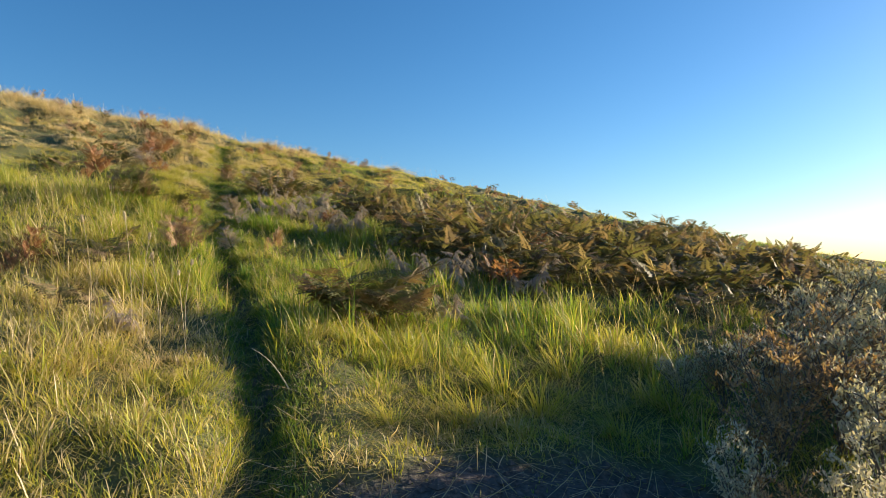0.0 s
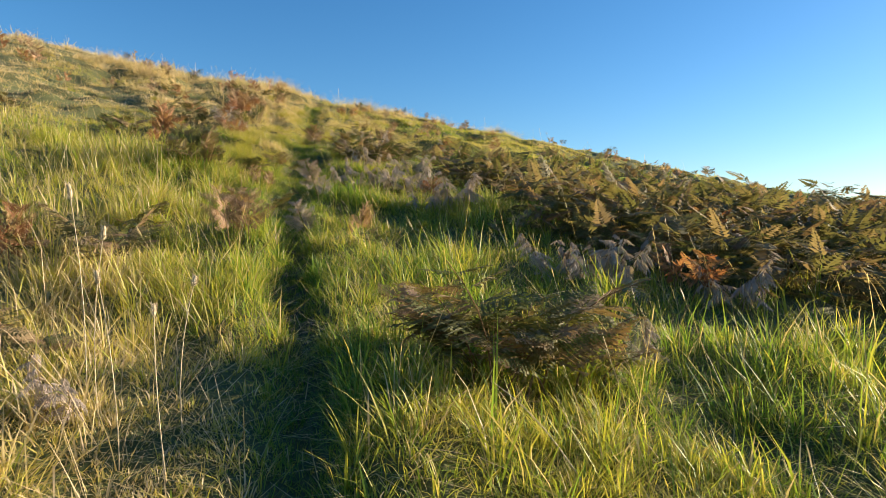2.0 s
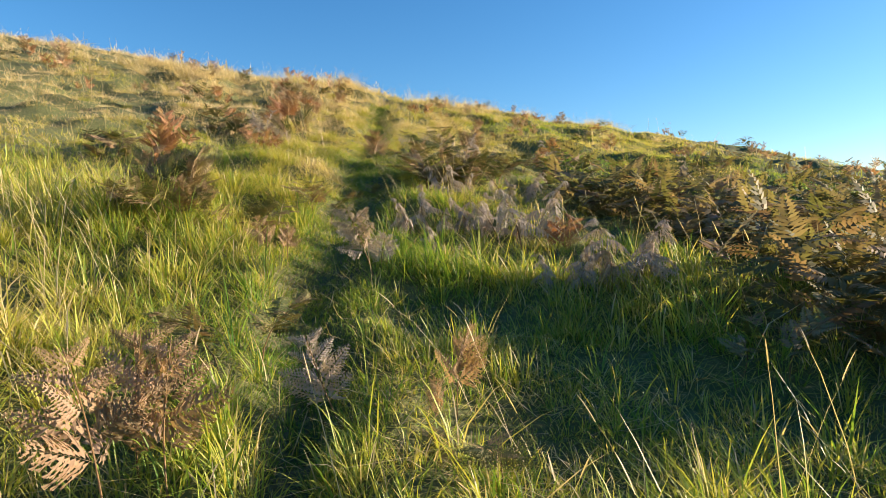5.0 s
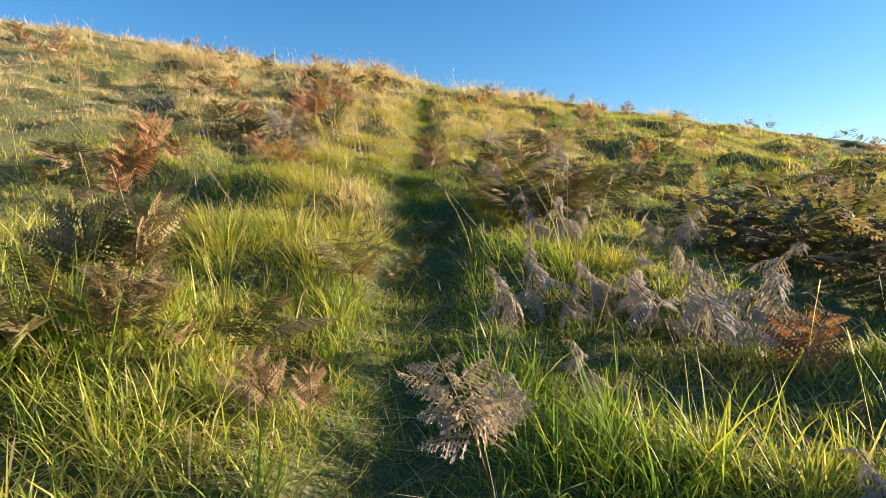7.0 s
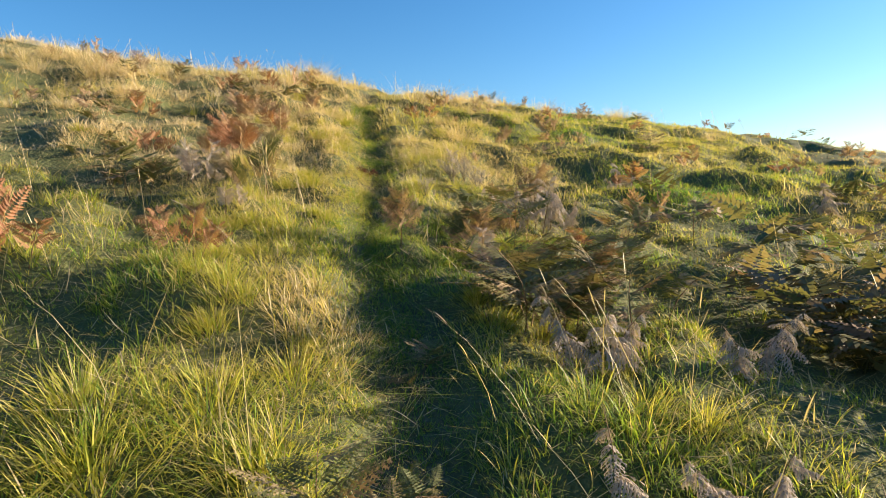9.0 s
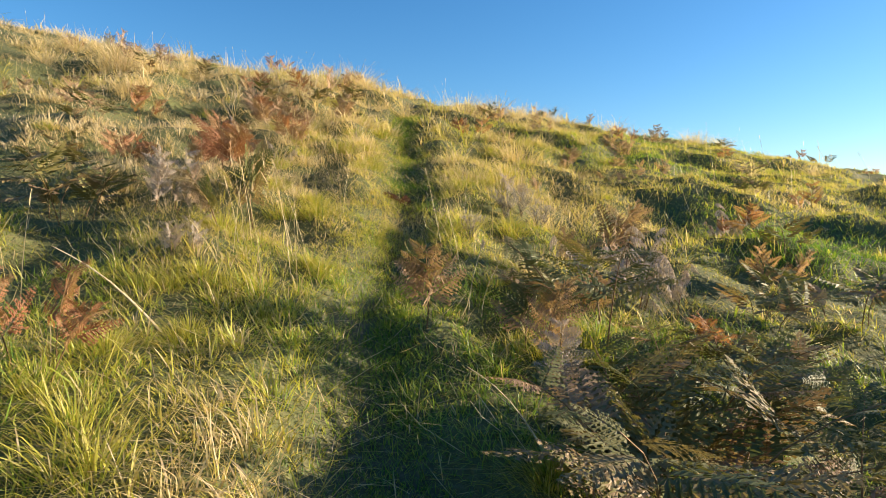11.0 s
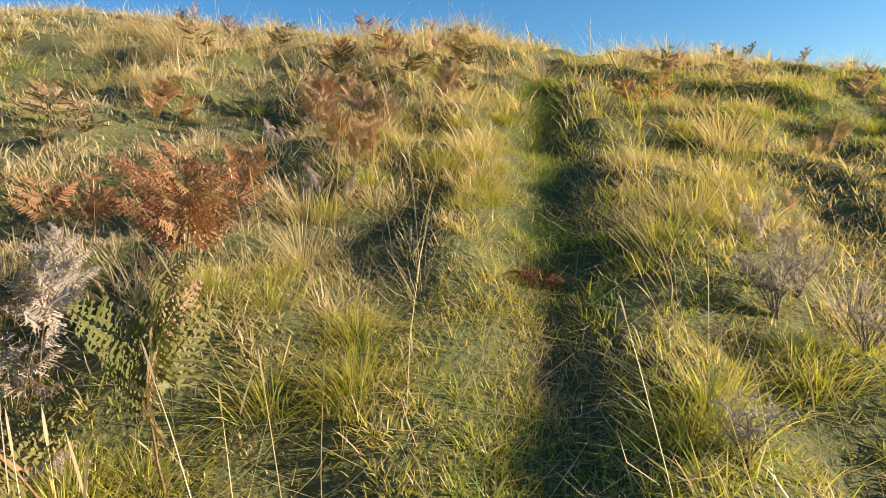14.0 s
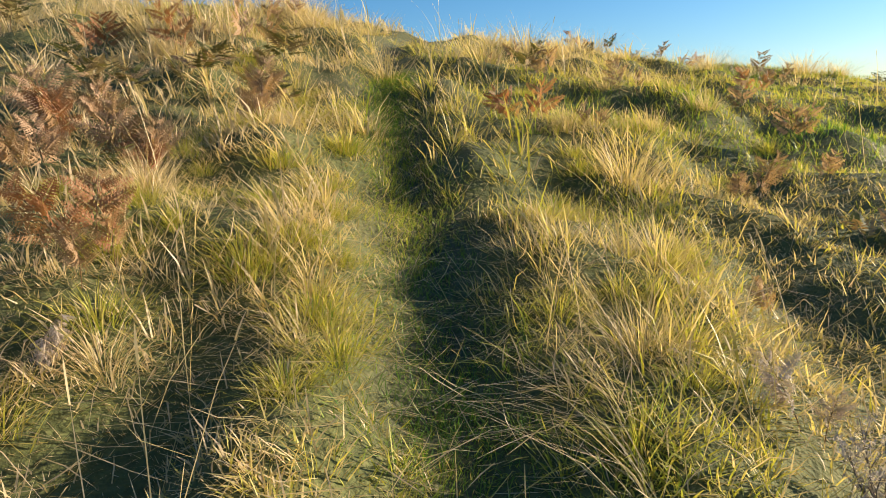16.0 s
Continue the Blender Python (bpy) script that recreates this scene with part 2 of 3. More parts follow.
def thicket(x, y):
    """Near 1 where bracken stands too thick for grass."""
    d = off_path(x, y)
    inside = step(d - 1.1 * np.exp(-((np.asarray(y) - 11.8) / 1.3) ** 2), 2.1, 2.9) * step(y + 1.1 * np.clip(x + 0.5, 0, 2), 9.6, 10.6) * (1 - step(y, 13.5, 16.5)) * (1 - step(x, 6, 8))
    return inside * step(lumps(x, y, 1.7, 71), 0.05, 0.3)


def grass_height(x, y):
    d = off_path(x, y)
    hgt = 0.235 - 0.118 * step(y, 10.8, 13) + 0.15 * step(y, 17.5, 21) * (1 - step(x, -8, -4))
    hgt = hgt - 0.025 * step(y, 17.5, 20) * step(x, -6, -4)
    hgt = hgt * (0.62 + 0.38 * step(y, 4.3, 5.6))
    hgt = hgt * (0.20 + (0.50 + 0.75 * lumps(x, y, 1.1, 31)) * lumps(x, y, 0.62, 4) ** 1.4 + 0.85 * lumps(x, y, 0.28, 32) ** 2.0)
    half = path_half(y)
    return hgt * (0.30 + 0.70 * step(np.abs(d), half * 0.6, half * 1.0 + 0.05)) * (1 - 0.75 * bare_soil(x, y))


def dry_and_lit(x, y):
    """0 lush green, 1 bleached straw, in drifts; raised as well where sun falls beside the path."""
    d = off_path(x, y)
    # 0.19: yellower left bank, partly sunlight put into the grass tone
    v = 0.33 + 0.19 * step(-d, -0.2, 0.8) + 0.13 * step(y, 12, 17) + 0.30 * step(y, 16.5, 20.5) * (1 - step(x, -6.5, -3))
    v = v + 0.75 * (lumps(x, y, 2.1, 41) - 0.5) * (0.35 + 0.65 * step(y, 9, 15)) + 0.30 * (lumps(x, y, 0.5, 42) - 0.5)
    # the 0.03 term brightens the sunlit grass right of the path
    v = v + 0.08 * step(-d, 0.1, 0.6) * step(y, 11.5, 13) + 0.03 * np.exp(-((d - 0.9) / 1.0) ** 2) * (1 - step(y, 10, 13))
    v = v + 0.40 * np.exp(-((x + 4.95) ** 2 + (y - 12.95) ** 2) / 0.35)
    return np.clip(v + 0.12 * (1 - step(y, 4.0, 6.5)), 0, 1)


def tufts(lo, hi, per_m2, tall_ones, low_ones, widen, fine):
    """Tufts between lo and hi metres from the walk: tall leaves in the middle, a skirt of low ones round them."""
    area = (-24, 16, -1.0, 44)
    n = int(per_m2 * (area[1] - area[0]) * (area[3] - area[2]))
    cx, cy = rng.uniform(area[0], area[1], n), rng.uniform(area[2], area[3], n)
    dn = from_walk(cx, cy)
    keep = (dn >= lo) & (dn < hi) & (cy < 28 + 7.5 * (1 + np.tanh((cx + 5) / 4))) & (rng.random(n) > bare_soil(cx, cy) * 0.93)
    keep &= rng.random(n) > 0.7 * thicket(cx, cy)
    cx, cy = cx[keep], cy[keep]
    size = np.clip(rng.lognormal(0, 0.28, len(cx)), 0.5, 1.9)
    high, dry = grass_height(cx, cy), dry_and_lit(cx, cy) + rng.normal(0, 0.07, len(cx))
    made = []
    for count, spread, short, long, broad in ((tall_ones, 0.045, 0.55, 1.3, 1.0), (low_ones, 0.105, 0.22, 0.66, 1.15)):
        m = np.repeat(np.arange(len(cx)), count)
        k = len(m)
        r, a = np.abs(rng.normal(0, spread * widen ** 0.6, k)), rng.uniform(0, 2 * np.pi, k)
        x, y = cx[m] + r * np.cos(a), cy[m] + r * np.sin(a)
        length = np.clip((high * size)[m] * rng.uniform(short, long, k), 0.035, 0.55 - 0.37 * step(y, 11.5, 13) * (1 - step(y, 17.5, 20)))
        tone = np.clip(dry[m] + rng.normal(0, 0.10, k) + 0.42 * (rng.random(k) < 0.10), 0, 1)
        lean = np.clip(0.14 + r * 2.6 + 0.16 * step(y, 11, 14) + rng.normal(0, 0.20, k), 0, 1.0)
        bend = np.clip(rng.gamma(2.0, 0.26, k), 0, 1.4)
        ax, ay = np.cos(a) * (0.3 + r * 6) - 0.2, np.sin(a) * (0.3 + r * 6) - 0.05
        width = rng.uniform(0.0042, 0.0092, k) * widen * broad * (0.7 + 0.3 * step(length, 0.1, 0.3))
        made.append(blades(x, y, ground_z(x, y) - 0.012, np.arctan2(ay, ax) + rng.normal(0, 0.4, k), length, width, lean, bend, tone,
                           fine if count == tall_ones else (False if fine else None)))
    return made


def path_turf():
    """The short worn turf that lines the tread."""
    n = 90000
    y = rng.uniform(1.5, 23, n)
    x = path_x(y) + rng.normal(0, 1, n) * (0.05 + path_half(y) * 0.55)
    keep = rng.random(n) < 0.35 + 0.65 * lumps(x, y, 0.45, 33)
    x, y = x[keep], y[keep]
    k = len(x)
    return blades(x, y, ground_z(x, y) - 0.008, rng.uniform(0, 6.28, k), rng.uniform(0.03, 0.11, k), rng.uniform(0.0035, 0.0068, k), rng.uniform(0.1, 0.9, k),
                  rng.uniform(0, 0.7, k), np.clip(0.18 + 0.42 * np.exp(-((y - 16.5) / 0.9) ** 2) + 0.5 * (lumps(x, y, 0.6, 34) - 0.4) + rng.normal(0, 0.12, k), 0, 1), None)


def low_turf(n, spread, y_lo, y_hi, side_lo, side_hi):
    """Close, short grass in a strip beside the path."""
    y = rng.uniform(y_lo, y_hi, n)
    x = path_x(y) + rng.uniform(side_lo, side_hi, n)
    k = n
    length = rng.uniform(0.05, 0.13, k) * (0.6 + 0.8 * lumps(x, y, 0.35, 35))
    return blades(x, y, ground_z(x, y) - 0.008, rng.uniform(0, 6.28, k), length, rng.uniform(0.004, 0.008, k) * spread, rng.uniform(0.1, 0.9, k),
                  rng.uniform(0, 0.6, k), np.clip(dry_and_lit(x, y) - 0.08 + rng.normal(0, 0.12, k), 0, 1), None)


def build_grass():
    me = join("hillside_grass", [path_turf(), low_turf(70000, 1.9, 17.5, 31, 1.4, 9.5),
                                 *tufts(0, 1.8, 110, 7, 30, 1.0, True), *tufts(1.8, 4.0, 72, 7, 34, 1.25, False),
                                 *tufts(4.0, 9.0, 36, 6, 24, 1.7, False), *tufts(9.0, 34.0, 15, 5, 18, 2.6, False)], GRASS)
    tagged(new("hillside_grass", me), "long green and yellowing meadow grass growing on the slope", "grass", kind="stuff")


build_grass()


def build_litter():
    """Old straw lying between the tufts."""
    n = 40000
    y = rng.uniform(1.5, 22, n)
    x = path_x(y) + rng.normal(0, 2.4, n)
    keep = rng.random(n) < 0.25 + 0.75 * lumps(x, y, 0.8, 51)
    x, y = x[keep], y[keep]
    k = len(x)
    v = blades(x, y, ground_z(x, y) + rng.uniform(0.0, 0.05, k), rng.uniform(0, 6.3, k), rng.uniform(0.08, 0.28, k), rng.uniform(0.003, 0.006, k),
               rng.uniform(1.1, 1.5, k), rng.normal(0, 0.2, k), rng.uniform(0.62, 1.0, k), False)
    tagged(new("straw_litter", join("straw_litter", [v], GRASS)), "flattened dead straw lying between the grass tufts", "straw", kind="stuff")


build_litter()


def build_stalks():
    """Bleached flowering stalks, each with a slim seed head."""
    n = 5200
    y = rng.uniform(2.5, 26, n)
    x = path_x(y) + rng.normal(0, 5, n)
    clump = lumps(x, y, 0.9, 61) * (0.5 + 0.5 * lumps(x, y, 3.0, 62))
    keep = (rng.random(n) < (clump * 1.6) ** 4) & (np.abs(off_path(x, y)) > 0.35) & (bare_soil(x, y) < 0.3)
    x, y = x[keep], y[keep]
    k = len(x)
    z, az = ground_z(x, y), rng.normal(2.6, 0.9, k)
    length, lean, bend, tone = rng.uniform(0.35, 0.8, k), rng.uniform(0.05, 0.4, k), rng.uniform(0, 0.45, k), rng.uniform(0.72, 1.0, k)
    stems = blades(x, y, z, az, length, np.full(k, 0.0030) * (1 + 0.10 * from_walk(x, y)), lean, bend, tone, True)
    s = 0.86
    out, up = length * (lean * s + bend * s * s), length * s * (1 - 0.42 * (lean + bend * s) ** 2)
    heads = blades(x + np.cos(az) * out, y + np.sin(az) * out, z + up, az, rng.uniform(0.06, 0.13, k), np.full(k, 0.006), lean + bend, bend * 0.5, tone, True)
    tagged(new("seed_stalks", join("seed_stalks", [stems, heads], GRASS)), "thin bleached grass stalks with seed heads", "grass", kind="stuff")


build_stalks()

# ---- tussocks ----


def tussock_mesh(name, n, tall, wide, tone, bias, fine=True, thin=1.0):
    r, a = np.abs(rng.normal(0, wide, n)), rng.uniform(0, 2 * np.pi, n)
    ax, ay = np.cos(a) * (0.25 + r * 4) + bias[0], np.sin(a) * (0.25 + r * 4) + bias[1]
    az = np.arctan2(ay, ax) + rng.normal(0, 0.25, n)
    v = blades(r * np.cos(a), r * np.sin(a), np.full(n, -0.04), az, tall * rng.uniform(0.4, 1.15, n), rng.uniform(0.0028, 0.0055, n) * thin,
               np.clip(0.15 + r * 2.2 + rng.normal(0, 0.12, n) + 0.4 * np.hypot(*bias), 0, 1.1), np.clip(rng.gamma(2, 0.25, n), 0, 1.3),
               tone + rng.normal(0, 0.10, n), fine)
    return join(name, [v], GRASS)


TUSSOCKS = {
    "straw": [tussock_mesh("dry_tussock", 220, 0.42, 0.14, 0.88, (-0.2, 0.0)) for _ in range(3)],
    "leaning": [tussock_mesh("leaning_tussock", 95, 0.50, 0.17, 0.84, (-0.6, 0.2), True, 0.6) for _ in range(3)],
    "green": [tussock_mesh("green_tussock", 320, 0.22, 0.12, 0.52, (-0.1, 0.0), False) for _ in range(3)],
    "stalks": [tussock_mesh("stalk_clump", 26, 0.80, 0.14, 0.96, (-0.5, 0.1), True, 0.65) for _ in range(3)],
    "fine": [tussock_mesh("fine_tussock", 260, 0.50, 0.15, 0.52, (-0.5, -0.45)) for _ in range(2)],
}
TUSSOCK_LABELS = {
    "straw": "bleached straw-coloured grass tussock with fine upright blades",
    "leaning": "dry grass tussock with long stalks blown over sideways",
    "green": "bright yellow-green grass tussock on the slope",
    "stalks": "loose clump of tall thin bleached grass stalks",
    "fine": "fine grey-green grass tussock arching over the bank",
}


def tussock(kind, x, y, size, turn=None):
    ob = new("grass_tussock", TUSSOCKS[kind][int(rng.integers(len(TUSSOCKS[kind])))])
    turn = rng.normal(0, 25) if turn is None else turn
    ob.matrix_world = pose(x, y, gz(x, y), 0, 0, turn) @ Matrix.Diagonal((size, size, size, 1))
    return tagged(ob, TUSSOCK_LABELS[kind], "grass tussock", "grass tussocks on the hillside")


for x, y, size in ((-10.9, 22.4, 1.5), (-10.2, 23.4, 1.2), (-8.3, 22.9, 1.1), (-5.8, 20.9, 1.35), (-9.4, 23.6, 1.0), (-7.4, 24.6, 1.0),
                   (-6.5, 25.6, 1.1), (-13.4, 21.2, 1.3), (-14.6, 20.6, 1.3), (-12.4, 21.9, 1.0), (-5.9, 23.5, 0.9), (-4.4, 26.2, 1.0),
                   (1.3, 9.4, 1.2), (1.9, 9.2, 1.2), (2.4, 9.0, 1.1), (3.4, 7.4, 1.0), (4.0, 7.8, 1.0), (-7.9, 17.4, 1.0), (-7.5, 16.9, 0.8)):
    tussock("straw", x, y, size)
for x, y, size, turn in ((-6.95, 16.5, 0.8, 5), (-6.75, 16.85, 0.75, -30), (-7.15, 16.9, 0.7, 25), (-5.5, 16.75, 0.75, -5), (-5.95, 18.2, 0.9, 10), (-6.0, 18.75, 0.8, 0), (-7.75, 16.4, 0.9, -20), (-5.5, 19.4, 0.8, 15), (-7.0, 18.0, 0.6, 0),
                         (-7.6, 15.5, 0.7, -10), (-4.6, 19.6, 0.8, 180), (-4.2, 18.7, 0.8, 190), (-0.2, 8.0, 0.9, 0)):
    tussock("leaning", x, y, size, turn)
for x, y, size in ((-5.9, 18.0, 0.8), (-6.2, 18.75, 0.8), (-5.5, 16.65, 1.0), (-5.9, 14.2, 0.6), (-6.1, 13.8, 0.6), (-2.0, 10.0, 1.0), (-1.6, 10.3, 1.0), (-3.1, 11.2, 0.9),
                   (-4.95, 11.7, 1.4), (-5.3, 12.0, 1.5), (-5.8, 11.8, 1.4), (-5.5, 11.5, 1.4), (-5.1, 12.4, 1.3), (1.3, 6.6, 1.1), (1.9, 6.9, 1.1), (2.5, 7.0, 1.1), (0.6, 6.3, 1.0),
                   (-1.9, 3.9, 1.0), (-1.6, 3.9, 0.9), (-2.3, 4.1, 1.1), (-0.4, 4.9, 0.9), (0.1, 5.3, 0.9)):
    tussock("green", x, y, size)
for x, y, size in ((0.15, 4.1, 0.9), (0.7, 4.4, 1.0), (1.2, 4.3, 0.9), (-0.35, 3.9, 0.7), (0.4, 4.7, 1.0), (1.7, 4.7, 0.9), (-0.5, 5.2, 0.8), (1.0, 5.2, 1.0)):
    tussock("fine", x, y, size)
for x, y, size in ((-1.9, 4.15, 0.85), (-2.15, 4.5, 1.0), (-1.75, 4.7, 0.8), (-2.5, 3.9, 0.8), (-3.0, 4.4, 0.9), (1.3, 9.3, 1.1), (1.6, 9.5, 1.1), (2.2, 9.1, 1.1),
                   (2.6, 8.8, 1.0), (3.4, 7.2, 0.9), (3.9, 7.6, 0.9), (0.3, 6.9, 0.8), (-0.1, 6.9, 0.8), (-0.4, 7.2, 0.9), (0.6, 7.8, 0.9), (-5.75, 17.5, 0.9), (-5.85, 17.75, 0.8),
                   (-6.0, 18.9, 0.8), (-4.9, 17.6, 0.8), (-4.6, 18.2, 0.8), (-7.9, 16.2, 0.9), (-7.6, 17.0, 0.8), (-6.7, 14.6, 0.6), (-4.3, 17.9, 0.8), (-8.2, 16.6, 0.8)):
    tussock("stalks", x, y, size)
for _ in range(95):
    y = rng.uniform(12.5, 22)
    x = float(path_x(y)) + rng.choice((-1, -1, 1)) * rng.uniform(0.38, 1.5)
    tussock("green", x, y, rng.uniform(0.55, 1.0))
for k in range(44):
    x = -16 + 14.5 * (k + rng.uniform(0, 1)) / 44
    y = 23.0 + 0.62 * max(x + 12, -1.5) + rng.normal(0, 0.7)
    if abs(float(off_path(x, y))) > 0.7:
        tussock("straw", x, y, rng.uniform(0.8, 1.45))
for _ in range(95):
    y = rng.uniform(15.5, 27)
    x = float(path_x(y)) + rng.normal(-2, 5)
    if abs(float(off_path(x, y))) > 0.75:
        tussock("straw" if rng.random() < 0.5 + 0.3 * (x < -8) else "green", x, y, rng.uniform(0.5, 0.95))

# ---- bracken ----


def tube(points, radii, sides=5):
    """A bent, tapering stem through points."""
    v, f = [], []
    pts = [Vector(p) for p in points]
    for i, p in enumerate(pts):
        way = (pts[min(i + 1, len(pts) - 1)] - pts[max(i - 1, 0)]).normalized()
        q = way.to_track_quat("Z", "Y")
        for k in range(sides):
            a = 2 * math.pi * k / sides
            v.append(p + q @ Vector((math.cos(a) * radii[i], math.sin(a) * radii[i], 0)))
    for i in range(len(pts) - 1):
        for k in range(sides):
            f.append((i * sides + k, i * sides + (k + 1) % sides, (i + 1) * sides + (k + 1) % sides, (i + 1) * sides + k))
    f.append(tuple(range(len(v) - sides, len(v))))
    return v, f


def frond_mesh(name, length, pairs, teeth, droop, curl, mat):
    """A leafy branch of a fern along +x: a rib, side leaflets in pairs, each one cut into lobes where teeth are asked for."""
    v, f = [], []

    def rib(s):
        return Vector((length * (s - 0.12 * droop * s * s), 0, length * (0.06 * s - droop * 0.45 * s * s)))

    stem, sf = tube([rib(s / 3) for s in range(4)], [0.0019 * (1 - 0.75 * s / 3) for s in range(4)], 3)
    v += stem
    f += sf
    for i in range(pairs):
        s = 0.06 + 0.92 * (i + 0.5) / pairs
        p, q = rib(s), rib(min(1, s + 0.03))
        way = (q - p).normalized()
        span = length * 0.36 * (1 - s) ** 0.7 * min(1.0, 0.7 + 3 * s) * random.uniform(0.75, 1.12)
        for side in (-1, 1):
            out = (Vector((0.34, side, 0.08 - curl * random.uniform(0.0, 1.0))) + way * 0.1).normalized()
            sag = -0.25 * droop - curl * random.uniform(0.1, 0.8)
            wide = length * 0.68 / pairs * (1 - 0.35 * s)

            def spot(u):
                return p + out * (span * u) + Vector((0.1 * span * u * u, 0, sag * span * u * u))

            across = Vector((1, -side * 0.3, random.uniform(-0.6, 0.6) * (0.3 + curl))).normalized()
            if not teeth:
                k = len(v)
                v += [spot(0), spot(0.4) + across * wide * 0.9, spot(1), spot(0.4) - across * wide * 0.9]
                f.append((k, k + 1, k + 2, k + 3))
                continue
            k = len(v)
            v += [spot(0), spot(0.35) + across * wide * 0.42, spot(1), spot(0.35) - across * wide * 0.42]
            f.append((k, k + 1, k + 2, k + 3))
            for j in range(teeth):
                u = (j + 0.1) / teeth
                c, e = spot(u), spot(min(1, u + 0.8 / teeth))
                along = e - c
                w = wide * (1.2 - 0.85 * u) * random.uniform(0.8, 1.15)
                for edge in (-1, 1):
                    k = len(v)
                    tip = c + across * (edge * w) + along * 0.8 + Vector((0, 0, -curl * w * random.uniform(0, 0.9)))
                    v += [c, tip, c + along * 0.95 + across * edge * w * 0.3]
                    f.append((k, k + 1, k + 2))
    me = bpy.data.meshes.new(name)
    me.from_pydata([tuple(a) for a in v], [], f)
    me.materials.append(mat)
    return me


def stem_point(height, bend, s):
    return Vector((height * bend * 0.62 * s * s, 0.015 * math.sin(4 * s), height * (s - 0.30 * bend * s * s) - 0.04))


def stem_mesh(name, height, bend, mat):
    v, f = tube([stem_point(height, bend, s / 5) for s in range(6)], [0.0052 - 0.0007 * s for s in range(6)], 5)
    me = bpy.data.meshes.new(name)
    me.from_pydata([tuple(a) for a in v], [], f)
    me.materials.append(mat)
    return me


# material, droop, curl, how far the stalk arches over, rise of the side branches, their length for a stalk of one metre
STYLES = {
    "turning": (BRACKEN_GREEN, 0.30, 0.22, 0.85, 0.08, 0.66),
    "bronze": (BRACKEN_GREEN, 0.40, 0.25, 0.30, 0.30, 0.66),
    "grey": (BRACKEN_GREY, 0.75, 0.95, 0.50, -0.80, 0.50),
    "pale": (BRACKEN_GREY, 0.45, 0.70, 0.22, 0.25, 0.48),
    "brown": (BRACKEN_BROWN, 0.35, 0.55, 0.22, 0.30, 0.54),
    "rust": (BRACKEN_RUST, 0.35, 0.50, 0.40, 0.25, 0.56),
    "crumpled": (BRACKEN_DARK, 0.60, 0.95, 0.80, -0.30, 0.80),
}
FERN_LABELS = {
    "turning": "bracken fern turning from green to brown, with layered fronds",
    "bronze": "upright green and bronze bracken fern with spreading fronds",
    "pale": "upright pale pinkish-grey dead bracken fern in the grass",
    "crumpled": "crumpled dark red-brown dead fern lying beside the path",
    "grey": "withered grey-pink bracken fern with curled hanging fronds",
    "brown": "upright dead brown bracken fern on a bare stalk",
    "rust": "rust-orange dying bracken fern standing in the grass",
}
DETAIL = {2: (12, 3), 1: (12, 0), 0: (9, 0)}   # pairs of leaflets, and lobes on each edge
FRONDS = {(k, near): [frond_mesh("frond", 1.0, *DETAIL[near], s[1] * f, s[2], s[0]) for f in (0.6, 1.0, 1.5)]
          for k, s in STYLES.items() for near in DETAIL}
HEIGHTS = (0.45, 0.6, 0.78)
STEMS = {(k, h): stem_mesh("stem", h, s[3], STEM) for k, s in STYLES.items() for h in HEIGHTS}


def bracken(kind, x, y, size=1.0, near=2, stems=1, pairs=6):
    """A clump of fern stalks, each with side branches in pairs that shorten towards its tip."""
    if near == 2 and abs(float(off_path(x, y))) > 2.4:
        near = 1
    plant = new("bracken_fern")
    plant.empty_display_size = 0.1
    plant.matrix_world = pose(x, y, gz(x, y), 0, 0, rng.uniform(0, 360)) @ Matrix.Diagonal((size, size, size, 1))
    tagged(plant, FERN_LABELS[kind], "fern", kind + " bracken on the hillside")
    bend, rise, reach = STYLES[kind][3:]
    first = rng.uniform(0, 360)
    for k in range(stems):
        height = HEIGHTS[int(rng.integers(3))] if stems > 1 else 0.6
        a, r = radians(first + 360 * k / stems), (0.0 if stems == 1 else rng.uniform(0.05, 0.20))
        root = pose(r * math.cos(a), r * math.sin(a), 0, 0, 0, first + 360 * k / stems + rng.normal(0, 35)) @ pose(0, 0, 0, rng.normal(0, 8), rng.normal(4, 8), 0)
        stem = new("stem", STEMS[kind, height])
        stem.parent = plant
        stem.matrix_basis = root
        twist = rng.uniform(-0.5, 0.5)
        for i in range(2 * pairs):
            g = (i // 2 + 0.3) / pairs
            s = 0.34 + 0.64 * g
            at = stem_point(height, bend, s)
            along = (stem_point(height, bend, s + 0.02) - at).normalized()
            way = twist + 0.3 * rng.normal() + (0.9 * (i // 2 % 2) if bend < 0.45 else 0.0)
            side = (1 if i % 2 else -1) * Vector((math.sin(way), math.cos(way), 0))
            if kind == "grey":
                side = Vector((rng.normal(0, 0.8), rng.normal(0, 0.8), 0))
            d = (side + along * 0.42 + Vector((0, 0, rise + rng.normal(0, 0.16)))).normalized()
            up = along.cross(side) if bend < 0.5 else Vector((rng.normal(0, 0.25), rng.normal(0, 0.25), 1))
            n = (up - d * up.dot(d)).normalized()
            if n.z < 0:
                n = -n
            w = n.cross(d)
            grow = height * reach * (1.0 - 0.80 * g) * min(1.0, 0.75 + g) * rng.uniform(0.75, 1.15) + 0.03
            leaf = new("frond", FRONDS[kind, near][int(rng.integers(3))])
            leaf.parent = stem
            leaf.matrix_basis = Matrix(((d.x * grow, w.x * grow, n.x * grow, at.x), (d.y * grow, w.y * grow, n.y * grow, at.y),
                                        (d.z * grow, w.z * grow, n.z * grow, at.z), (0, 0, 0, 1)))
    return plant


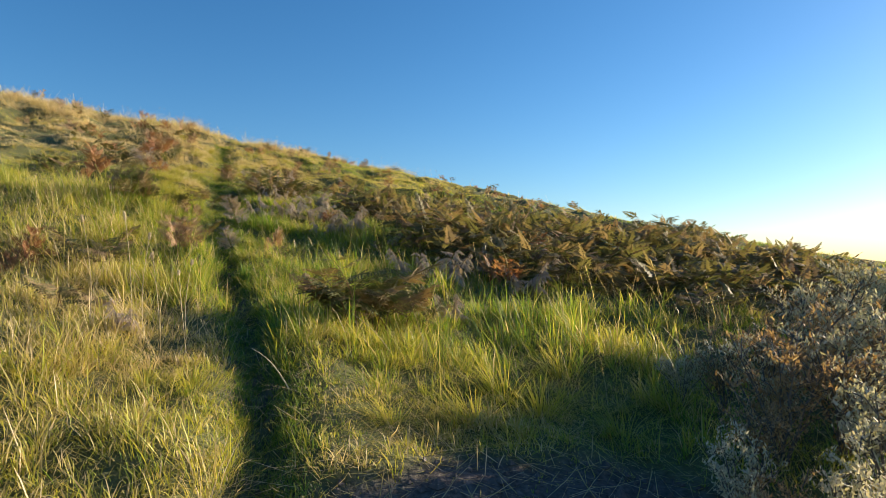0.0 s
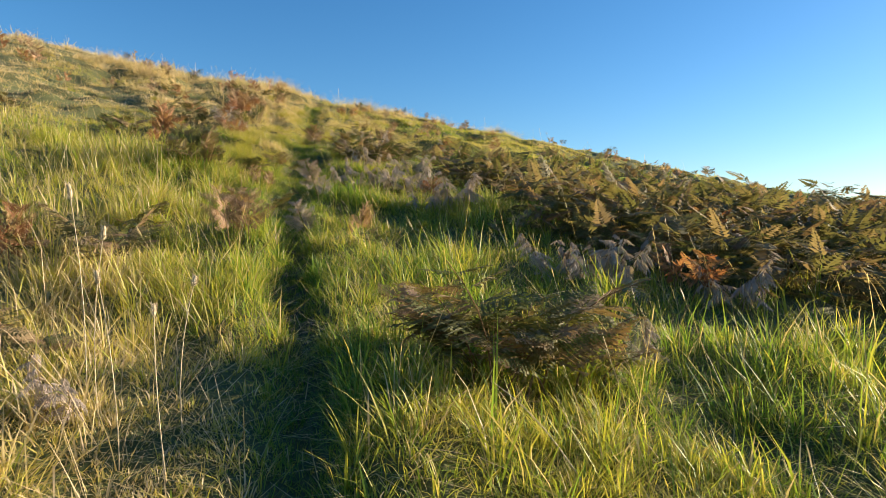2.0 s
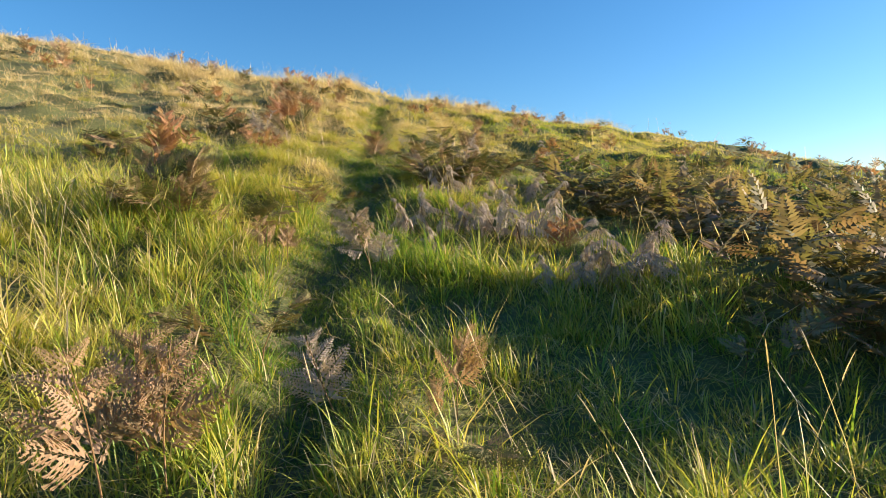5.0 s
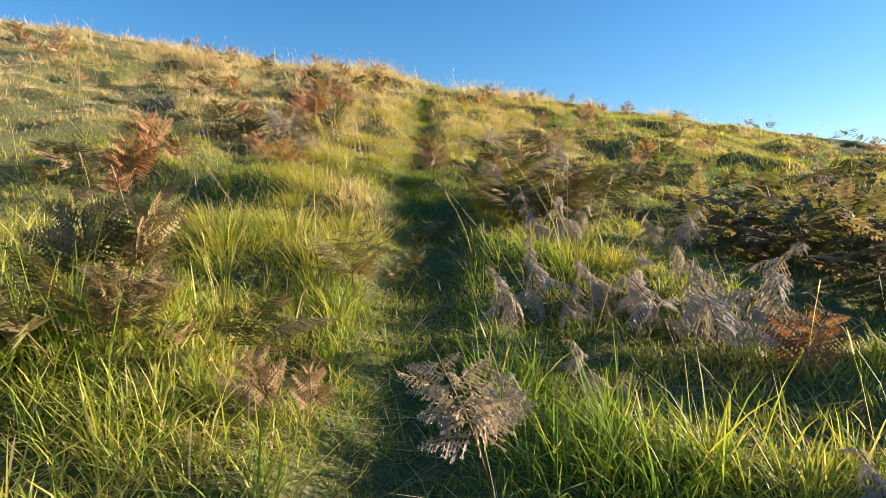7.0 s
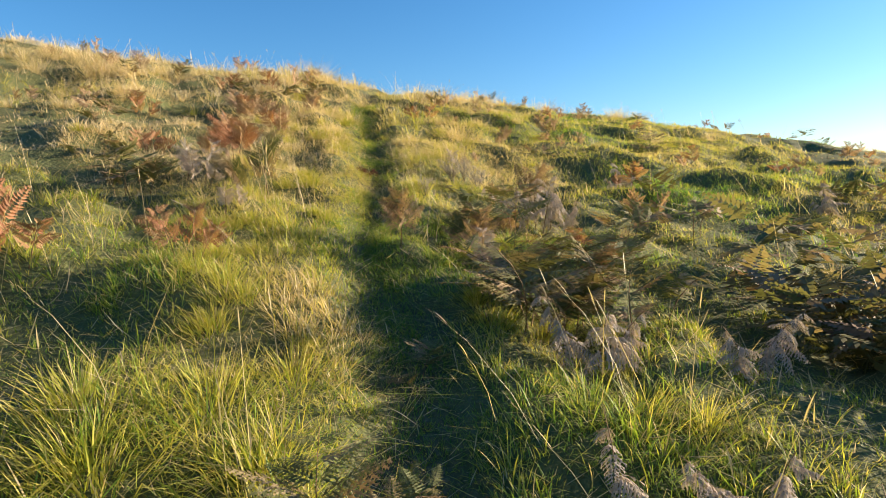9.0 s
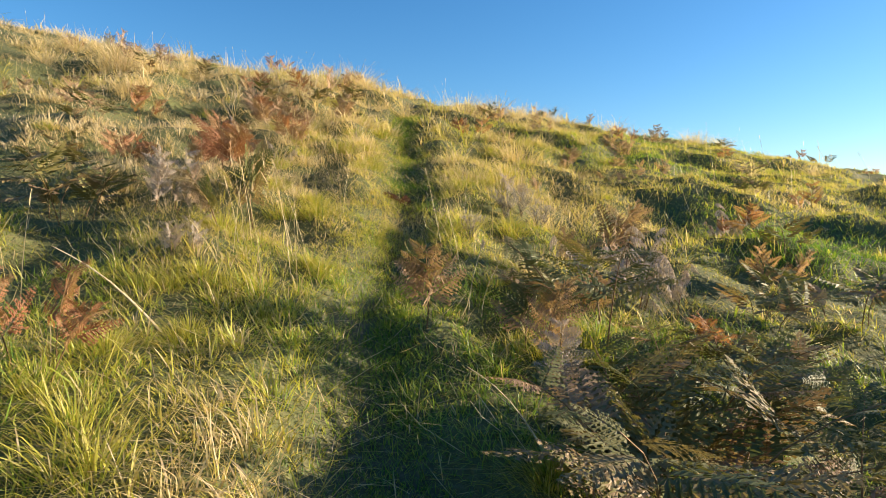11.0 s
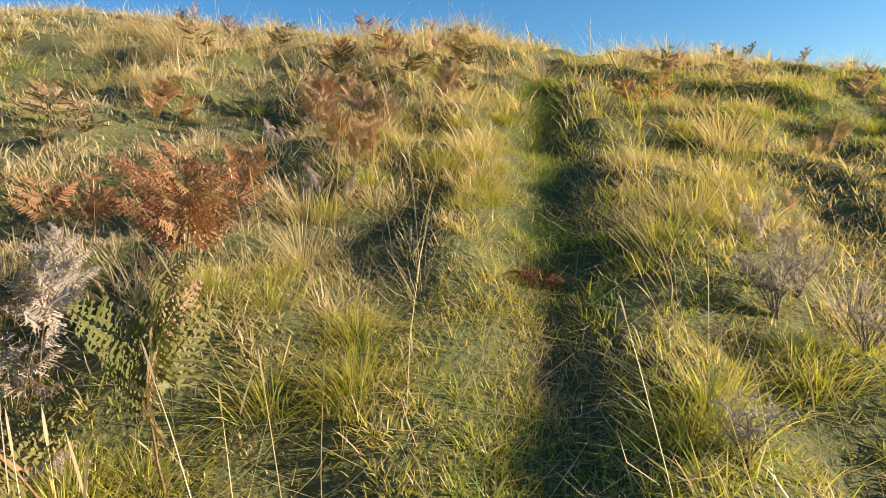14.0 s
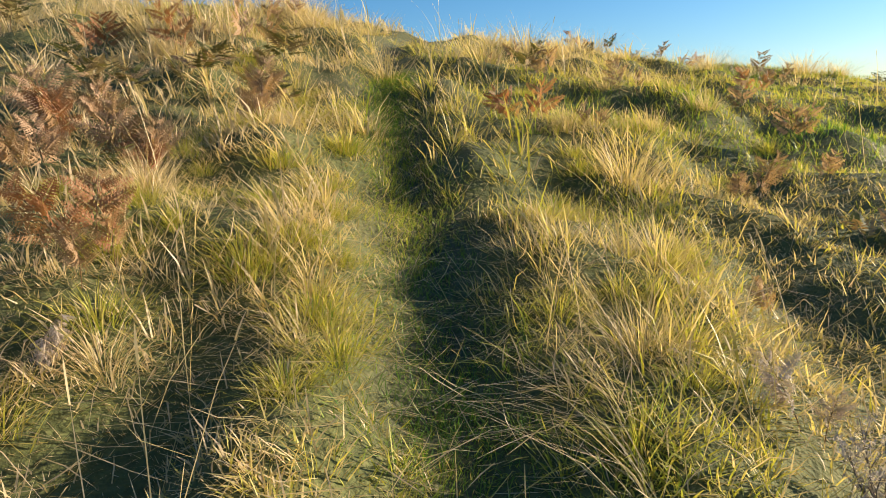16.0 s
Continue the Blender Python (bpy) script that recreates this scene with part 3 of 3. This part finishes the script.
PLANTED = {   # x, y, size, stalks, in the order of the walk
    "turning": ((-0.75, 5.75, 1.3, 8), (-0.42, 5.9, 1.15, 5), (-0.95, 6.0, 1.0, 4), (-3.7, 6.5, 1.0, 4), (-4.0, 6.9, 0.9, 3), (-3.1, 5.0, 0.9, 3), (-3.5, 8.6, 0.8, 2), (-5.2, 10.2, 0.8, 4),
                (-5.0, 9.9, 0.75, 4), (-5.6, 10.7, 0.75, 3), (-4.6, 10.3, 0.7, 3), (-4.5, 11.42, 0.72, 3), (-4.3, 14.9, 1.0, 3), (-3.8, 14.4, 1.0, 4), (-3.95, 13.7, 1.2, 8), (-3.75, 13.95, 1.05, 4),
                (-3.45, 14.9, 1.0, 4), (-4.55, 12.75, 0.45, 2), (-3.2, 16.0, 0.8, 3), (-3.3, 13.6, 0.9, 3), (-4.7, 15.6, 0.7, 2), (-8.4, 15.7, 0.9, 3), (-2.2, 8.3, 0.6, 2)),
    "bronze": ((-6.85, 15.45, 1.0, 2), (-4.62, 14.7, 0.85, 1), (-5.3, 10.5, 0.8, 2), (-8.3, 15.2, 0.9, 2)),
    "grey": ((-2.35, 4.5, 0.45, 2), (-0.3, 6.6, 0.7, 2), (0.1, 6.4, 0.75, 2), (-0.1, 8.4, 0.9, 3), (-0.4, 8.25, 0.8, 2), (0.05, 8.0, 0.85, 3), (0.2, 8.8, 0.85, 3), (0.45, 9.0, 0.8, 2),
             (1.1, 8.0, 0.85, 2), (-2.0, 10.5, 0.85, 3), (-1.6, 10.55, 0.9, 3), (-3.49, 11.72, 0.9, 3), (-3.05, 12.0, 0.9, 2), (-2.6, 11.8, 1.15, 4),
             (-3.09, 11.0, 0.55, 2), (-3.6, 13.1, 0.8, 3), (-2.8, 13.1, 0.85, 2), (-4.15, 15.9, 0.95, 4), (-3.9, 16.3, 0.9, 3),
             (-7.17, 15.29, 0.4, 2), (-7.9, 17.65, 0.45, 2), (-8.9, 18.3, 0.5, 2), (-3.0, 18.9, 0.7, 2)),
    "pale": ((-3.42, 10.25, 0.85, 2), (-2.87, 8.47, 0.85, 1), (-7.6, 15.55, 0.75, 3), (-6.67, 14.5, 0.6, 2), (-8.0, 15.85, 0.7, 2), (-4.4, 14.3, 0.7, 1), (-5.3, 18.35, 0.5, 2)),
    "brown": ((-5.18, 14.7, 1.0, 1), (-4.5, 14.5, 0.9, 1), (-3.25, 7.7, 0.85, 3), (-2.45, 8.6, 0.6, 2), (-4.2, 10.15, 0.6, 4), (-4.9, 10.1, 0.7, 2), (-4.4, 15.4, 0.7, 1), (-4.45, 16.5, 0.95, 2), (-8.4, 20.3, 0.8, 2),
              (-9.2, 19.5, 0.8, 2), (-8.5, 19.1, 0.7, 2), (-8.66, 18.6, 0.75, 2), (-7.9, 18.0, 0.5, 1), (-2.9, 17.2, 0.8, 2), (-5.2, 19.3, 0.5, 1), (-5.0, 20.8, 0.6, 2)),
    "rust": ((-4.3, 6.2, 0.8, 2), (-7.6, 16.25, 0.95, 2), (-2.23, 11.47, 0.9, 1), (-6.2, 13.2, 0.6, 3), (-7.27, 12.9, 0.9, 3), (-7.1, 12.3, 0.8, 2), (-8.33, 16.97, 0.85, 4), (-8.95, 16.6, 0.8, 3), (-8.0, 18.2, 0.6, 3),
             (-8.4, 19.1, 0.6, 1), (-9.2, 19.3, 0.6, 2), (-3.0, 18.5, 0.6, 2), (-3.6, 15.2, 0.6, 1)),
    "crumpled": ((-6.38, 17.44, 0.30, 6),),
}
for kind, spots in PLANTED.items():
    for x, y, size, stems in spots:
        bracken(kind, x, y, size, 2, stems, 7 if stems < 3 else 5)
for x, y, size in ((-9.6, 12.0, 0.9), (-7.7, 12.3, 0.8), (-8.0, 15.0, 0.9), (-8.2, 12.6, 0.8), (-9.2, 20.7, 0.7), (-9.1, 21.8, 0.7), (-12.3, 22.0, 0.9),
                   (-9.5, 20.1, 0.7), (-8.7, 21.0, 0.7), (-2.5, 16.6, 0.9), (-2.5, 20.7, 0.7), (-10.2, 17.2, 0.8), (-1.5, 16.6, 0.8)):
    bracken("turning", x, y, size, 1, 3)

# the thick stand of bracken on the seaward side
count = 0
while count < 80:
    x, y = rng.uniform(-3.5, 9), rng.uniform(7.3, 20)
    d = float(off_path(x, y))
    if d < (2.5 if y < 10.4 else 3.7 if y < 13.2 else 1.9) + 0.35 * math.sin(y * 1.7) or y < 9.6 - 1.1 * min(max(x + 0.5, 0), 2):
        continue
    if y > 13.5 and rng.random() < 0.7:
        continue
    if lumps(np.array([x]), np.array([y]), 1.7, 71)[0] < 0.15:
        continue
    kind = "turning" if rng.random() < 0.84 else ("grey" if rng.random() < 0.7 else "rust")
    bracken(kind, x, y, rng.uniform(0.6, 0.8) if d < 3 else rng.uniform(0.75, 1.0), 1 if y < 10.6 else 0, 3, 4)
    count += 1


def build_thicket():
    """The mass of overlapping fronds in the stand, too thick to tell plant from plant."""
    n = 24000
    x, y = rng.uniform(-2.5, 7.5, n), rng.uniform(8.2, 16.5, n)
    keep = rng.random(n) < thicket(x, y)
    x, y = x[keep][:4400], y[keep][:4400]
    sets = []
    close = (x < 1.5) & (y < 11.3)
    for k, me in enumerate(FRONDS["turning", 0] + FRONDS["turning", 1]):
        co = np.empty(len(me.vertices) * 3, np.float32)
        me.vertices.foreach_get("co", co)
        co = co.reshape(-1, 3)
        loops = np.empty(len(me.loops), np.int32)
        me.loops.foreach_get("vertex_index", loops)
        sizes = np.array([len(f.vertices) for f in me.polygons])
        pick = close if k > 2 else ~close
        px, py = x[pick][k % 3::3], y[pick][k % 3::3]
        m = len(px)
        pz = ground_z(px, py) + rng.uniform(0.10, 0.58, m) * (0.6 + 0.5 * lumps(px, py, 0.8, 72))
        tilt, turn, roll, grow = rng.normal(0.2, 0.38, m), rng.uniform(0, 6.28, m), rng.normal(0, 0.42, m), rng.uniform(0.26, 0.48, m)
        a, b, c = co[:, 0], co[:, 1], co[:, 2]
        b2, c2 = np.cos(roll)[:, None] * b - np.sin(roll)[:, None] * c, np.sin(roll)[:, None] * b + np.cos(roll)[:, None] * c
        a3, c3 = np.cos(tilt)[:, None] * a - np.sin(tilt)[:, None] * c2, np.sin(tilt)[:, None] * a + np.cos(tilt)[:, None] * c2
        v = np.stack([px[:, None] + grow[:, None] * (np.cos(turn)[:, None] * a3 - np.sin(turn)[:, None] * b2),
                      py[:, None] + grow[:, None] * (np.sin(turn)[:, None] * a3 + np.cos(turn)[:, None] * b2), pz[:, None] + grow[:, None] * c3], -1)
        tone = np.clip(rng.beta(1.6, 2.2, m) + 0.25 * (lumps(px, py, 1.2, 73) - 0.5), 0, 1)
        sets.append((v.reshape(-1, 3), (np.arange(m)[:, None] * len(co) + loops[None]).ravel(), np.tile(sizes, m), np.repeat(tone, len(co))))
    tagged(new("bracken_thicket", join("bracken_thicket", sets, BRACKEN_MASS)), "dense dark green and brown bracken covering the slope", "bracken", kind="stuff")


build_thicket()
# scattered plants along the skyline and the upper slope
for _ in range(80):
    x = rng.uniform(-17, 6)
    y = rng.uniform(16, 24.5) if x < -8.5 else rng.uniform(20, 29)
    if abs(float(off_path(x, y))) > 1.0:
        kind = ("brown", "brown", "turning", "rust")[int(rng.integers(4))]
        bracken(kind, x, y, rng.uniform(0.45, 0.75) if x > -8 else rng.uniform(0.6, 1.0), 1, 2, 4)

# ---- the shrubs at the foot of the slope ----


def shrub(x, y, size, leaf, label, leaves=2600, turn=0.0):
    bush = new("coastal_shrub")
    bush.empty_display_size = 0.1
    bush.matrix_world = pose(x, y, gz(x, y), 0, 0, turn) @ Matrix.Diagonal((size, size, size, 1))
    tagged(bush, label, "shrub", "wiry shrubs beside the path" if y > 12 else "shrubs at the foot of the slope")
    tips = []
    for k in range(9):
        a, out = k * 0.7 + rng.uniform(-0.3, 0.3), rng.uniform(0.15, 0.55)
        tall = rng.uniform(0.6, 1.0)
        pts = [(math.cos(a) * out * s ** 1.3 + rng.normal(0, 0.012), math.sin(a) * out * s ** 1.3 + rng.normal(0, 0.012), tall * s - 0.03) for s in np.linspace(0, 1, 6)]
        v, f = tube(pts, [0.011 * (1 - 0.75 * s) for s in np.linspace(0, 1, 6)], 5)
        tips.append(pts)
        for _ in range(4):
            i = int(rng.integers(2, 5))
            p, b = Vector(pts[i]), rng.uniform(0, 6.28)
            q = [p + Vector((math.cos(b) * 0.2 * s, math.sin(b) * 0.2 * s, 0.2 * s + 0.03 * math.sin(5 * s))) for s in np.linspace(0, 1, 4)]
            tv, tf = tube(q, [0.005, 0.004, 0.003, 0.0015], 4)
            f += [tuple(j + len(v) for j in g) for g in tf]
            v += tv
            tips.append([tuple(c) for c in q])
        me = bpy.data.meshes.new("branch")
        me.from_pydata([tuple(c) for c in v], [], f)
        me.materials.append(TWIG)
        new("branch", me).parent = bush
    spots = []
    for pts in tips:
        for i in range(1, len(pts)):
            w = i / (len(pts) - 1)
            spots += [tuple(Vector(pts[i - 1]).lerp(Vector(pts[i]), u)) for u in np.linspace(0, 1, 2 + int(5 * w))]
    spots = np.array(spots)
    for _ in range(3):
        n = leaves // 3
        c = spots[rng.integers(len(spots), size=n)] + rng.normal(0, 0.022, (n, 3))
        a = rng.uniform(0, 6.28, n)
        v = blades(c[:, 0], c[:, 1], np.maximum(c[:, 2], 0.02), a, rng.uniform(0.022, 0.055, n), rng.uniform(0.010, 0.021, n), rng.uniform(0.2, 1.2, n), rng.uniform(-0.2, 0.5, n), rng.random(n), False)
        new("foliage", join("foliage", [v], leaf)).parent = bush
    return bush


SILVER, BROWN = "twiggy silver-grey coastal shrub with small leaves", "dry brown twiggy shrub with sparse leaves"
# the last five stand out of view, added to cast the foreground's shade
for x, y, size in ((1.5, 3.1, 0.55), (1.95, 2.75, 0.7), (2.4, 3.3, 0.85), (1.75, 2.4, 0.6), (1.85, 4.75, 0.5), (2.25, 4.2, 0.85), (2.75, 3.9, 0.95),
                   (3.2, 5.3, 0.95), (3.9, 6.1, 1.0), (4.6, 6.8, 0.95), (5.4, 7.5, 0.95), (6.3, 8.1, 0.95), (3.3, 4.6, 1.0), (3.9, 4.7, 1.1), (6.7, 6.7, 1.8), (7.6, 7.7, 1.9), (8.5, 8.6, 1.9), (9.6, 9.6, 1.9), (5.9, 5.6, 1.5)):
    shrub(x, y, size, SHRUB_LEAF, SILVER, 3600 if size > 1.5 else 1900, turn=rng.uniform(0, 360))
for x, y, size in ((2.05, 3.7, 0.85), (2.6, 4.75, 0.95), (2.1, 4.6, 0.7), (3.5, 5.75, 1.0), (1.6, 2.9, 0.45), (1.8, 3.5, 0.55), (2.45, 3.75, 0.9), (2.9, 4.4, 1.0)):
    shrub(x, y, size, SHRUB_DRY, BROWN, 1500, rng.uniform(0, 360))
for x, y, size in ((-5.3, 17.72, 0.40), (-5.2, 18.05, 0.36), (-5.36, 16.45, 0.26), (-4.95, 17.6, 0.36)):
    shrub(x, y, size, SHRUB_WIRY, "low wiry grey shrub, dead and leafless in places", 1500, rng.uniform(0, 360))


def build_clods():
    """Crumbs of dark earth and root on the scraped soil."""
    n = 5200
    x, y = rng.uniform(-1.1, 2.4, n), rng.uniform(1.2, 4.1, n)
    keep = bare_soil(x, y) > 0.4
    x, y = x[keep], y[keep]
    k = len(x)
    r = rng.gamma(2.0, 0.006, k)[:, None, None]
    shape = np.array([(1, 0, 0), (0, 1, 0), (-1, 0, 0), (0, -1, 0), (0, 0, 0.8), (0, 0, -0.8)])[None] * rng.uniform(0.5, 1.3, (k, 6, 1))
    v = shape * r + np.stack([x, y, ground_z(x, y) + 0.003], -1)[:, None]
    tri = np.array([0, 1, 4, 1, 2, 4, 2, 3, 4, 3, 0, 4, 1, 0, 5, 2, 1, 5, 3, 2, 5, 0, 3, 5])
    f = (np.arange(k)[:, None] * 6 + tri[None]).ravel()
    me = mesh_from("soil_clods", v.reshape(-1, 3), f, np.full(k * 8, 3), CLOD, smooth=False)
    tagged(new("soil_clods", me), "crumbs of dark earth on the scraped soil", "soil", kind="stuff")


build_clods()


# ---- single stalks and twigs ----


def seed_stalk(x, y, tall, lean, head):
    """One tall grass stalk that carries a soft oval seed head."""
    stalk = new("seed_stalk")
    stalk.empty_display_size = 0.1
    stalk.matrix_world = pose(x, y, gz(x, y), 0, 0, rng.uniform(0, 360))
    tagged(stalk, "tall bleached grass stalk with a soft pale seed head", "grass stalk", "seed stalks beside the path")
    pts = [(lean * s * s, 0.02 * math.sin(3 * s), tall * s - 0.02) for s in np.linspace(0, 1, 7)]
    v, f = tube(pts, [0.0026 - 0.0011 * s for s in np.linspace(0, 1, 7)], 5)
    me = bpy.data.meshes.new("stem")
    me.from_pydata([tuple(c) for c in v], [], f)
    me.materials.append(STRAW)
    new("stem", me).parent = stalk
    top = Vector(pts[-1])
    way = (top - Vector(pts[-2])).normalized()
    v, f = tube([top + way * (head * (s - 0.15)) for s in (0, 0.12, 0.35, 0.65, 0.88, 1.0)], [0.002, 0.006, 0.0085, 0.008, 0.005, 0.001], 8)
    for _ in range(90):
        s, a = rng.uniform(0.05, 0.95), rng.uniform(0, 6.28)
        out = way.orthogonal().normalized()
        out.rotate(Matrix.Rotation(a, 3, way))
        c = top + way * (head * (s - 0.15)) + out * 0.006
        k = len(v)
        v += [c - way * 0.002, c + way * 0.002, c + out * 0.010 + way * 0.012]
        f.append((k, k + 1, k + 2))
    me = bpy.data.meshes.new("seed_head")
    me.from_pydata([tuple(c) for c in v], [], f)
    me.materials.append(STRAW)
    new("seed_head", me).parent = stalk


def fallen_stalk(a, b, thick, label):
    """A dry stalk that leans on the grass from one place to another."""
    p, q = Vector((a[0], a[1], gz(a[0], a[1]) - 0.02)), Vector((b[0], b[1], gz(b[0], b[1]) + b[2]))
    v, f = tube([p.lerp(q, s) + Vector((0, 0, 0.05 * math.sin(3.1 * s))) for s in np.linspace(0, 1, 7)], [thick * (1 - 0.6 * s) for s in np.linspace(0, 1, 7)], 6)
    me = bpy.data.meshes.new("dry_stalk")
    me.from_pydata([tuple(c) for c in v], [], f)
    me.materials.append(STRAW)
    tagged(new("dry_stalk", me), label, "stalk")


STRAW = woody("bleached_straw", (0.34, 0.27, 0.15), (0.58, 0.49, 0.33), 60)
for x, y, tall, lean, head in ((-2.42, 4.74, 0.88, 0.05, 0.075), (-2.04, 4.43, 0.70, -0.06, 0.05), (-1.98, 4.73, 0.62, 0.08, 0.05), (-1.85, 4.42, 0.60, 0.10, 0.045),
                               (-2.25, 4.6, 0.75, -0.08, 0.06), (-2.6, 4.5, 0.8, 0.12, 0.06), (-5.05, 15.15, 0.45, 0.08, 0.05), (-4.98, 15.2, 0.42, 0.14, 0.05)):
    seed_stalk(x, y, tall, lean, head)
fallen_stalk((-6.15, 13.8), (-6.6, 13.62, 0.38), 0.006, "dry brown bracken stalk leaning over the grass")
fallen_stalk((-4.38, 13.72), (-4.66, 13.58, 0.46), 0.0028, "single bleached grass stalk leaning across the path")
fallen_stalk((-1.02, 4.12), (-1.28, 4.1, 0.36), 0.006, "broad pale grass stem leaning over the rut")
fallen_stalk((-0.35, 4.9), (-0.75, 5.05, 0.22), 0.004, "dry pale stalk lying on the grass")
